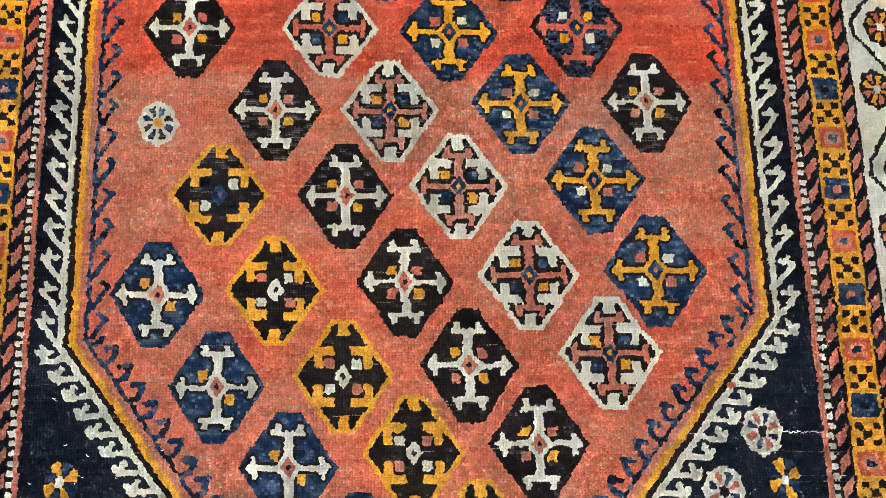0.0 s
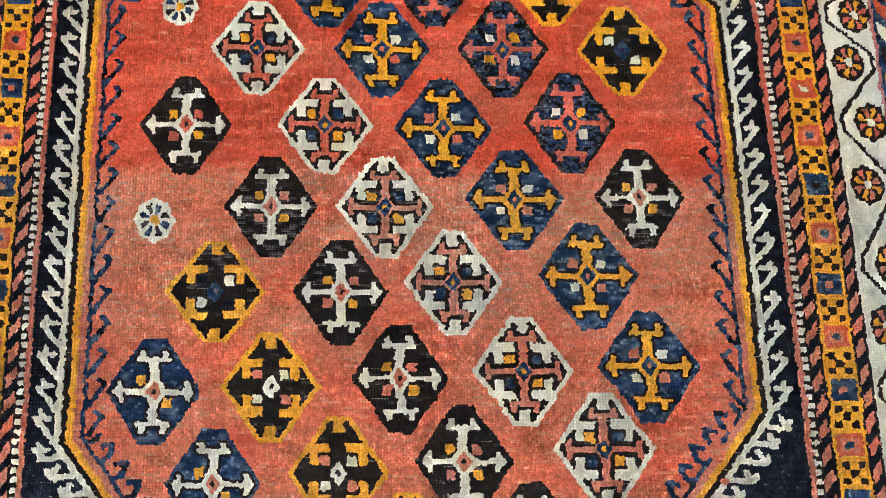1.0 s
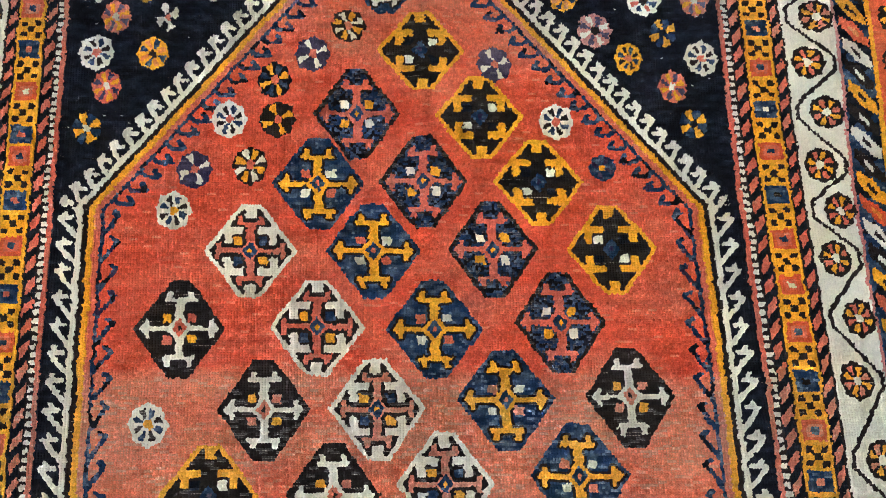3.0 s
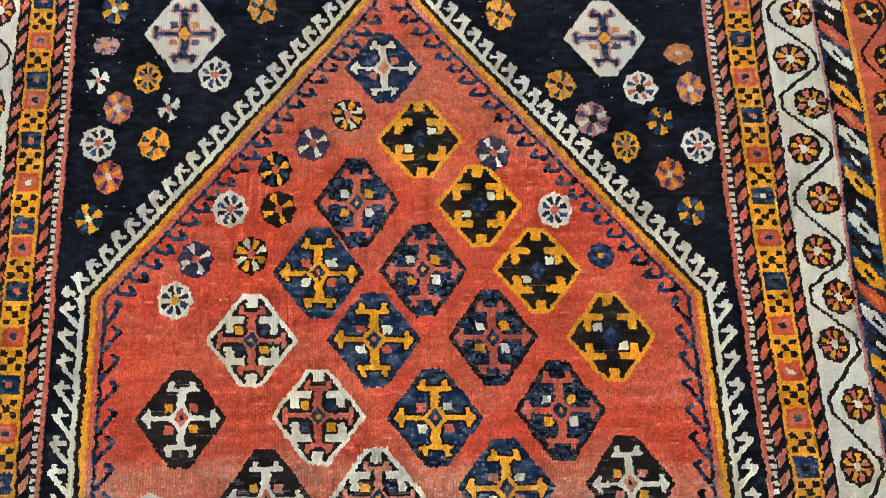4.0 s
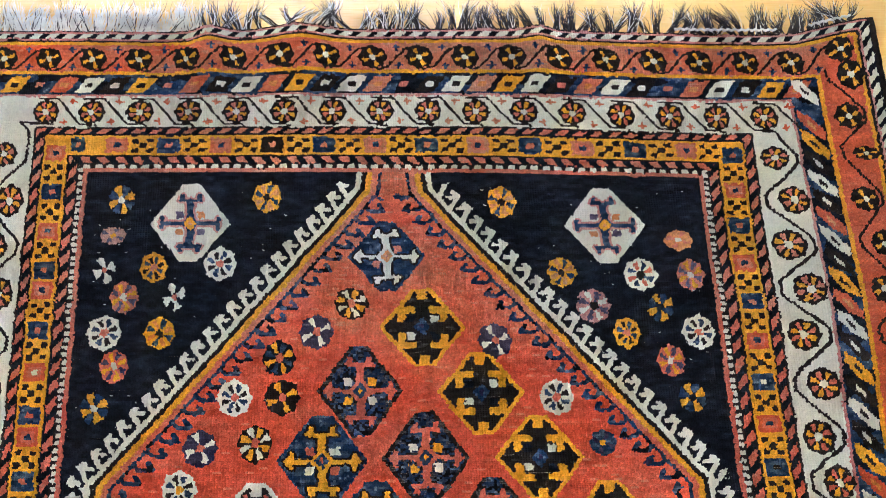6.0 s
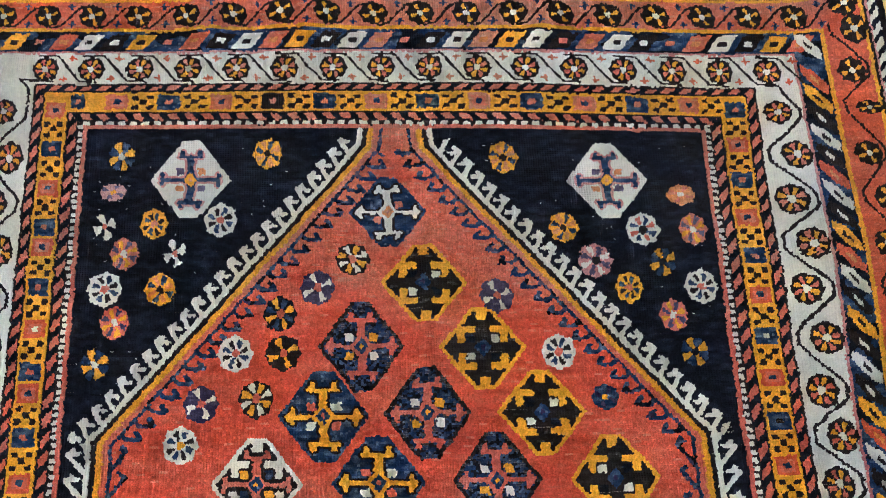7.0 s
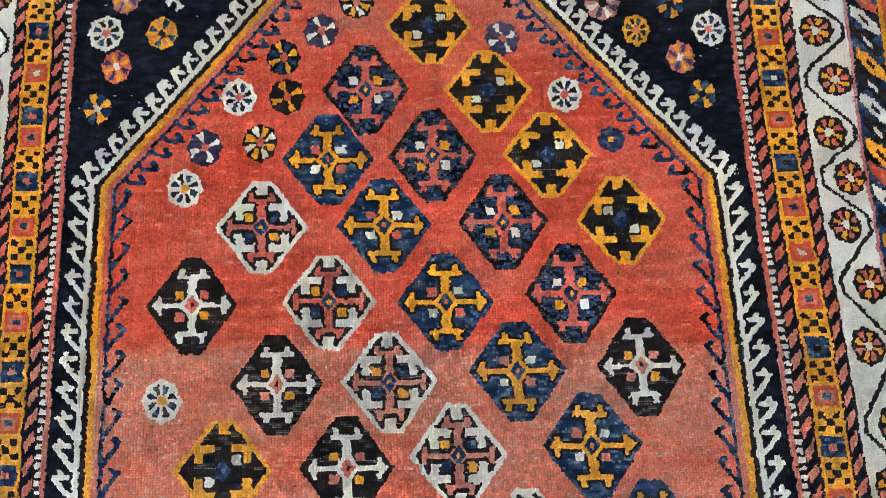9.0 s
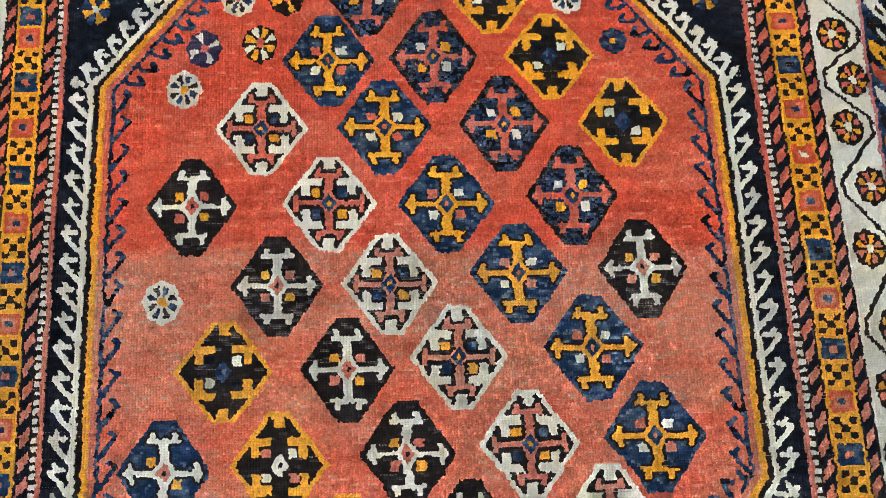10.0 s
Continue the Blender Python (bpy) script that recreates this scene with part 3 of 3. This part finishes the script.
WEAR = np.where((COLOUR == INDEX["N"]) & (YY < -1.0) & inner, WEAR + 0.18, WEAR)
spotted = np.isin(REGION, [k for k, r in enumerate(REGIONS) if r[0] == "lozenge"])
WEAR = np.where(spotted & dark & (dash < 0.05), 0.25 + 0.6 * chance, WEAR)
faded = np.isin(REGION, [k for k, r in enumerate(REGIONS) if "navy ground" in r[1]])
WEAR = np.where(faded & dark & (soft_noise(200, 500, 15) > 0.2), 0.80, WEAR)
ivory = COLOUR == INDEX["W"]
KNOT = np.where(ivory, 0.5 + 0.26 * (KNOT - 0.5), KNOT)
WEAR = np.where(ivory | (COLOUR == INDEX["Y"]), WEAR * 0.35, np.clip(WEAR, 0, 1.3))
WEAR = np.where(COLOUR == INDEX["O"], np.where(on_side, WEAR * 0.4, WEAR + 0.55 * np.exp(-((XX - 0.12) / 0.22) ** 2)), WEAR)

# ---- structure: floor, and added unseen walls and ceiling ----
def part(name, bm, mat, parent=None, label="", smooth=False):
    me = bpy.data.meshes.new(name)
    bm.to_mesh(me)
    bm.free()
    me.materials.append(mat)
    if smooth:
        me.shade_smooth()
    ob = new(name, me)
    ob.parent = parent
    return tagged(ob, label) if label else ob


def box(bm, x0, x1, y0, y1, z0, z1):
    bmesh.ops.create_cube(bm, size=1, matrix=Matrix.Translation(((x0 + x1) / 2, (y0 + y1) / 2, (z0 + z1) / 2)) @ Matrix.Diagonal((x1 - x0, y1 - y0, z1 - z0, 1)))


def plain(name, colour, rough, scale, spread):
    m, n, l, b = material(name, rough)
    f = ramp(n, l, noise_tex(n, l, scale, 5.0), 0.3, 0.7, 1 - spread, 1 + spread)
    hsv = n.new("ShaderNodeHueSaturation")
    hsv.inputs["Color"].default_value = (*colour, 1)
    l.new(f, hsv.inputs["Value"]), l.new(hsv.outputs[0], b.inputs["Base Color"])
    return m


def wood_floor():
    m, n, l, b = material("pale_wood", 0.35)
    grain = ramp(n, l, noise_tex(n, l, 6.0, 6.0, (0.7, 14, 1)), 0.3, 0.7)
    fine = ramp(n, l, noise_tex(n, l, 60.0, 3.0, (0.5, 10, 1)), 0.3, 0.7)
    c = mix(n, l, grain, (0.82, 0.50, 0.12), (0.76, 0.42, 0.08))
    c = mix(n, l, fine, c, (0.84, 0.56, 0.18))
    l.new(c, b.inputs["Base Color"])
    return m


wall_paint, ceiling_paint = plain("wall_paint", (0.74, 0.71, 0.66), 0.8, 4.0, 0.04), plain("ceiling_paint", (0.80, 0.79, 0.77), 0.9, 3.0, 0.03)
x0, x1, y0, y1, zc = ROOM
bm = bmesh.new()
box(bm, x0 - 0.2, x1 + 0.2, y0 - 0.2, y1 + 0.2, FLOOR_Z - 0.15, FLOOR_Z)
tagged(part("floor", bm, wood_floor()), "smooth yellow wooden floor under the rug", "floor", kind="structure")
# the ceiling is out of view, added to bounce the lamps' light
bm = bmesh.new()
box(bm, x0 - 0.2, x1 + 0.2, y0 - 0.2, y1 + 0.2, zc, zc + 0.15)
tagged(part("ceiling", bm, ceiling_paint), "unseen white ceiling, added to bounce light", "ceiling", kind="structure")


def wall(name, a0, a1, fixed0, fixed1, along_x, hole=None):
    """An unseen wall with thickness; hole: from, to, sill, head of an opening through it."""
    bm = bmesh.new()
    spans = [(a0, a1, FLOOR_Z, zc)]
    if hole:
        h0, h1, s, t = hole
        spans = [(a0, h0, FLOOR_Z, zc), (h1, a1, FLOOR_Z, zc), (h0, h1, FLOOR_Z, s), (h0, h1, t, zc)]
    for p0, p1, z0, z1 in spans:
        if along_x:
            box(bm, p0, p1, fixed0, fixed1, z0, z1)
        else:
            box(bm, fixed0, fixed1, p0, p1, z0, z1)
    tagged(part(name, bm, wall_paint), "unseen off-white wall, added to bounce light", "wall", kind="structure")


# no wall is in view: added to close the room, with holes for the lamps
wall("unseen_wall_north", x0 - 0.2, x1 + 0.2, y1, y1 + 0.2, True, (-2.4, 0.6, 0.87, 2.37))
wall("unseen_wall_south", x0 - 0.2, x1 + 0.2, y0 - 0.2, y0, True, (-2.4, 0.6, 0.87, 2.37))
wall("unseen_wall_west", y0, y1, x0 - 0.2, x0, False)
wall("unseen_wall_east", y0, y1, x1, x1 + 0.2, False)

# ---- the rug ----
rug = tagged(new("rug"), "old hand-knotted red tribal rug with navy corners, lying on the floor", "rug")


def lay(x, y):
    """Where a point of the design lies on the floor: the rug is a little out of true, and rippled at its far end."""
    s = lambda a, b, v: (lambda t: t * t * (3 - 2 * t))(np.clip((v - a) / (b - a), 0, 1))
    right, left = s(0.10, 0.40, x), s(0.10, 0.40, -x)
    px = x + right * (0.006 * s(-0.36, -0.08, y) - 0.004 * np.exp(-((y + 0.46) / 0.20) ** 2)) + 0.004 * s(0.55, 0.65, x) * s(-0.10, 0.10, y)
    px = px - 0.007 * s(0.385, 0.405, x) * (1 - s(0.48, 0.53, x)) * np.exp(-((y + 0.10) / 0.13) ** 2)          # the side borders swell
    px = px + 0.007 * s(0.50, 0.54, x) * np.exp(-((y + 0.28) / 0.15) ** 2)
    px = np.where(x < -HALF, -HALF + (px + HALF) * 0.93, px)
    far = s(-0.10, 0.06, y)
    scale = np.interp(x, [-0.4, 0.0, 0.42], [0.985, 1.005, 1.045])
    base = np.interp(x, [-0.4, -0.15, 0.15, 0.42], [0.009, 0.011, 0.008, -0.006])
    py = np.where(y > 0, y * scale, y) + base * far
    wave = (0.009 * np.exp(-((x + 0.125) / 0.045) ** 2) + 0.008 * np.exp(-((x + 0.25) / 0.025) ** 2) - 0.005 * np.exp(-((x + 0.32) / 0.05) ** 2)
            + 0.006 * np.exp(-((x - 0.205) / 0.022) ** 2) - 0.005 * np.exp(-((x - 0.50) / 0.10) ** 2) + 0.022 * s(0.52, 0.68, x))
    rise = s(0.10, 0.27, y)
    py = py + wave * rise
    pz = 0.55 * np.abs(wave) * rise + 0.0025 * np.exp(-((x - 0.032) / 0.010) ** 2) * s(-0.62, -0.45, y) * s(-0.10, -0.25, y)
    pz = pz + 0.0012 * np.sin(9 * x + 4 * y) * np.sin(7 * y - 3 * x)
    return px, py, pz


cx, cy = -SIDE + np.arange(NX + 1) * KX, BOTTOM + np.arange(NY + 1) * KY
GX, GY = np.meshgrid(cx, cy)
ALL = np.stack([a.ravel() for a in lay(GX, GY)], 1)
odd_x, odd_y = np.meshgrid(np.arange(NX + 1) % 2, np.arange(NY + 1) % 2)
uneven = np.random.default_rng(3).random((3, *GX.shape))
height = (0.0005 + 0.0009 * uneven[0]) * odd_x + (0.0008 + 0.0012 * uneven[1]) * odd_y + odd_x * odd_y * 0.0012 * uneven[2] - 0.0022
sunk = np.pad(np.select([COLOUR == INDEX["K"], COLOUR == INDEX["N"]], [-0.0009, -0.0003], 0.0), 1, mode="edge")
height += (sunk[1:, 1:] + sunk[:-1, 1:] + sunk[1:, :-1] + sunk[:-1, :-1]) / 4          # dark wool has worn lower
# here and there the pile parts between two rows and leaves a short slit
part_rng = np.random.default_rng(17)
for row, start, run in zip(part_rng.integers(2, NY // 2 - 2, 900), part_rng.integers(2, NX - 40, 900), part_rng.integers(6, 34, 900)):
    height[2 * row, start:start + run] -= 0.0016
ALL[:, 2] += height.ravel()
# a tuft's outer corners are round: where three neighbours share a colour, the fourth draws the corner in
quarter = {(-1, -1): COLOUR[:-1, :-1], (-1, 1): COLOUR[:-1, 1:], (1, -1): COLOUR[1:, :-1], (1, 1): COLOUR[1:, 1:]}
inset = np.zeros((2, NY + 1, NX + 1))
for (qy, qx), own in quarter.items():
    rest = [c for q, c in quarter.items() if q != (qy, qx)]
    lone = (rest[0] == rest[1]) & (rest[1] == rest[2]) & (own != rest[0])
    inset[0, 1:-1, 1:-1] += 0.30 * KX * qx * lone
    inset[1, 1:-1, 1:-1] += 0.30 * KY * qy * lone
ALL[:, :2] += inset.reshape(2, -1).T
wander = lambda seed: np.pad(soft_noise(150, 210, seed), ((0, 1), (0, 1)), mode="edge").ravel()
ALL[:, 0] += 0.00018 * rng.normal(size=len(ALL)) + 0.0005 * wander(51)
ALL[:, 1] += 0.00018 * rng.normal(size=len(ALL)) + 0.0007 * wander(52)
jj, ii = np.divmod(np.arange(NX * NY), NX)
c00 = jj * (NX + 1) + ii
QUADS = np.stack([c00, c00 + 1, c00 + NX + 2, c00 + NX + 1], 1)


def pile(name, knots, parent, label):
    """A mesh of the given knots, each a small tuft of its own wool."""
    quads = QUADS[knots]
    used, flat = np.unique(quads.ravel(), return_inverse=True)
    me = bpy.data.meshes.new(name)
    me.vertices.add(len(used))
    me.vertices.foreach_set("co", ALL[used].ravel())
    me.loops.add(len(flat))
    me.loops.foreach_set("vertex_index", flat.astype(np.int32).ravel())
    me.polygons.add(len(quads))
    me.polygons.foreach_set("loop_start", np.arange(0, len(flat), 4, dtype=np.int32))
    codes, slots = np.unique(COLOUR.ravel()[knots], return_inverse=True)
    for c in codes:
        me.materials.append(WOOL[CODES[c]])
    me.polygons.foreach_set("material_index", slots.astype(np.int32).ravel())
    for key, values in (("knot", KNOT), ("wear", WEAR)):
        attribute = me.attributes.new(key, "FLOAT", "FACE")
        attribute.data.foreach_set("value", values.ravel()[knots].astype(np.float32))
    me.update(calc_edges=True)
    weave = me.uv_layers.new(name="weave")
    corner = quads.ravel()
    weave.data.foreach_set("uv", (np.stack([corner % (NX + 1), corner // (NX + 1)], 1) / 2).astype(np.float32).ravel())
    me.shade_smooth()
    ob = new(name, me)
    ob.parent = parent
    return tagged(ob, label) if label else ob


order = np.argsort(REGION.ravel(), kind="stable")
bounds = np.searchsorted(REGION.ravel()[order], np.arange(len(REGIONS) + 1))
made = {}
for k, (name, label, over) in enumerate(REGIONS):
    knots = order[bounds[k]:bounds[k + 1]]
    if len(knots):
        made[k] = pile(name, knots, made.get(over, rug), label)

# woven foundation under the pile
foundation = plain("warp_cotton", (0.42, 0.34, 0.25), 0.95, 300.0, 0.2)
fx, fy = np.linspace(-SIDE + 0.001, SIDE - 0.001, 120), np.linspace(BOTTOM + 0.001, TOP - 0.001, 180)
FX, FY = np.meshgrid(fx, fy)
px, py, pz = lay(FX, FY)
low = np.stack([px.ravel(), py.ravel(), pz.ravel() - 0.0035], 1)
deep = low - (0, 0, 0.0065)
n0, a = 120 * 180, np.arange(120 * 179).reshape(179, 120)[:, :-1].ravel()
faces = [(p, p + 1, p + 121, p + 120) for p in a.tolist()] + [(n0 + p, n0 + p + 120, n0 + p + 121, n0 + p + 1) for p in a.tolist()]
rim = list(range(120)) + [120 * r + 119 for r in range(1, 180)] + [120 * 179 + c for c in range(118, -1, -1)] + [120 * r for r in range(178, 0, -1)]
faces += [(p, n0 + p, n0 + q, q) for p, q in zip(rim, rim[1:] + rim[:1])]
me = bpy.data.meshes.new("foundation")
me.from_pydata(np.concatenate([low, deep]).tolist(), [], faces)
me.materials.append(foundation)
me.shade_smooth()
base = new("foundation", me)
base.parent = rug
tagged(base, "woven wool backing of the rug")


# ---- fringe at the far end ----
def strand_mesh(name, mat, roots, label):
    """Loose warp ends: thin tapered three-sided strands lying out on the floor."""
    verts, tris = [], []
    for x, y, z, lean, length, lift, thick, curl in roots:
        first, steps = len(verts), 5
        for k in range(steps + 1):
            t = k / steps
            sx = x + math.sin(lean) * length * t + curl * math.sin(2.6 * t) * 0.010
            sy = y + math.cos(lean) * length * t
            sz = max(z * (1 - t) ** 2 + lift * math.sin(math.pi * min(1, t * 1.1)), FLOOR_Z + 0.0012)
            w = thick * (1 - 0.75 * t)
            for c in range(3):
                ang = 2.094 * c + 0.5
                verts.append((sx + w * math.cos(ang), sy, sz + w * math.sin(ang)))
            if k:
                o = first + 3 * (k - 1)
                for c in range(3):
                    d = (c + 1) % 3
                    tris.append((o + c, o + d, o + 3 + d, o + 3 + c))
    me = bpy.data.meshes.new(name)
    me.from_pydata(verts, [], tris)
    me.materials.append(mat)
    me.shade_smooth()
    ob = new(name, me)
    ob.parent = rug
    tagged(ob, label)
    return ob


dark_warp, pale_warp = plain("dark_goat_hair", (0.028, 0.020, 0.016), 0.7, 80.0, 0.5), plain("pale_wool_warp", (0.70, 0.67, 0.58), 0.8, 80.0, 0.2)
tuft_rng = random.Random(11)
darks, pales = [], []
for end, sign in ((TOP, 1), (BOTTOM, -1)):
    x = -SIDE + 0.012
    while x < SIDE - 0.03:
        pale_share = 0.85 if x < -0.27 else 0.30 if x < 0.05 else 0.12
        soft_end = x < -0.27
        lean, bunch = tuft_rng.gauss(0.0, 0.16 if soft_end else 0.30), tuft_rng.randint(18, 34)
        curl, length, half = tuft_rng.gauss(0, 0.5), tuft_rng.uniform(0.034, 0.066), tuft_rng.uniform(0.003, 0.008)
        for _ in range(bunch):
            off = tuft_rng.uniform(-half, half)
            px, py, pz = lay(np.array(x + off), np.array(end))
            turn = lean - off * (6 if soft_end else 34) + tuft_rng.gauss(0, 0.13 if soft_end else 0.12)
            root = (float(px), float(py) - sign * 0.002, float(pz) - 0.002, turn if sign > 0 else math.pi - turn,
                    length * tuft_rng.uniform(0.6, 1.1), tuft_rng.uniform(0.0, 0.007), tuft_rng.uniform(0.0005, 0.0010) if soft_end else tuft_rng.uniform(0.0004, 0.0010), curl + tuft_rng.gauss(0, 0.25))
            (pales if tuft_rng.random() < pale_share else darks).append(root)
        x += tuft_rng.choice((0.005, 0.007, 0.009, 0.012) if x < -0.27 else (0.006, 0.009, 0.013, 0.019))
strand_mesh("dark_fringe", dark_warp, darks, "dark brown goat-hair warp ends")
strand_mesh("pale_fringe", pale_warp, pales, "pale wool warp ends")


# twined ivory cord left along part of the far end
def cord(name, x_from, x_to):
    bm = bmesh.new()
    x, k = x_from, 0
    while x < x_to:
        px, py, pz = lay(np.array(x), np.array(TOP))
        m = pose(float(px), float(py) + 0.003 + 0.0012 * (k % 2), float(pz) + 0.0015, 0, 0, 35 if k % 2 else -35) @ Matrix.Diagonal((0.0042, 0.0022, 0.0020, 1))
        bmesh.ops.create_icosphere(bm, subdivisions=1, radius=1, matrix=m)
        x, k = x + 0.0048, k + 1
    part(name, bm, pale_warp, rug, "short run of ivory twined cord at the rug's end", True)


cord("end_cord", 0.395, 0.535)
cord("end_cord", 0.585, 0.640)


# ---- lint: short pale fibres caught in the navy pile ----
def fibres(name, mat, count, label):
    rnd, verts, tris = random.Random(5), [], []
    for k in range(count):
        if k < 26:
            x, y = 0.361 + 0.0016 * k, -1.1375 + rnd.uniform(-0.001, 0.001)
        else:
            x, y = rnd.uniform(-0.39, 0.39), rnd.choice((rnd.uniform(-0.42, -0.01), rnd.uniform(-1.3, -1.1)))
        i, j = int((x + SIDE) / KX), int((y - BOTTOM) / KY)
        if COLOUR[j, i] != INDEX["N"]:
            continue
        px, py, pz = [float(v) for v in lay(np.array(x), np.array(y))]
        ang, length, thick = rnd.gauss(0.0, 0.7), rnd.uniform(0.0015, 0.0050), rnd.uniform(0.0003, 0.0007)
        first = len(verts)
        for t in (-0.5, -0.15, 0.2, 0.5):
            sx, sy = px + math.cos(ang + t) * length * t, py + math.sin(ang + t) * length * t
            w = thick * (1.1 - 1.4 * abs(t))
            verts += [(sx - w * math.sin(ang), sy + w * math.cos(ang), pz + 0.0006), (sx + w * math.sin(ang), sy - w * math.cos(ang), pz + 0.0006), (sx, sy, pz + 0.0006 + 1.2 * w)]
        for o in range(first, first + 9, 3):
            tris += [(o + c, o + (c + 1) % 3, o + 3 + (c + 1) % 3, o + 3 + c) for c in range(3)]
    me = bpy.data.meshes.new(name)
    me.from_pydata(verts, [], tris)
    me.materials.append(mat)
    ob = new(name, me)
    ob.parent = rug
    tagged(ob, label, kind="stuff")


fibres("lint", pale_warp, 320, "pale lint fibres on the navy pile")
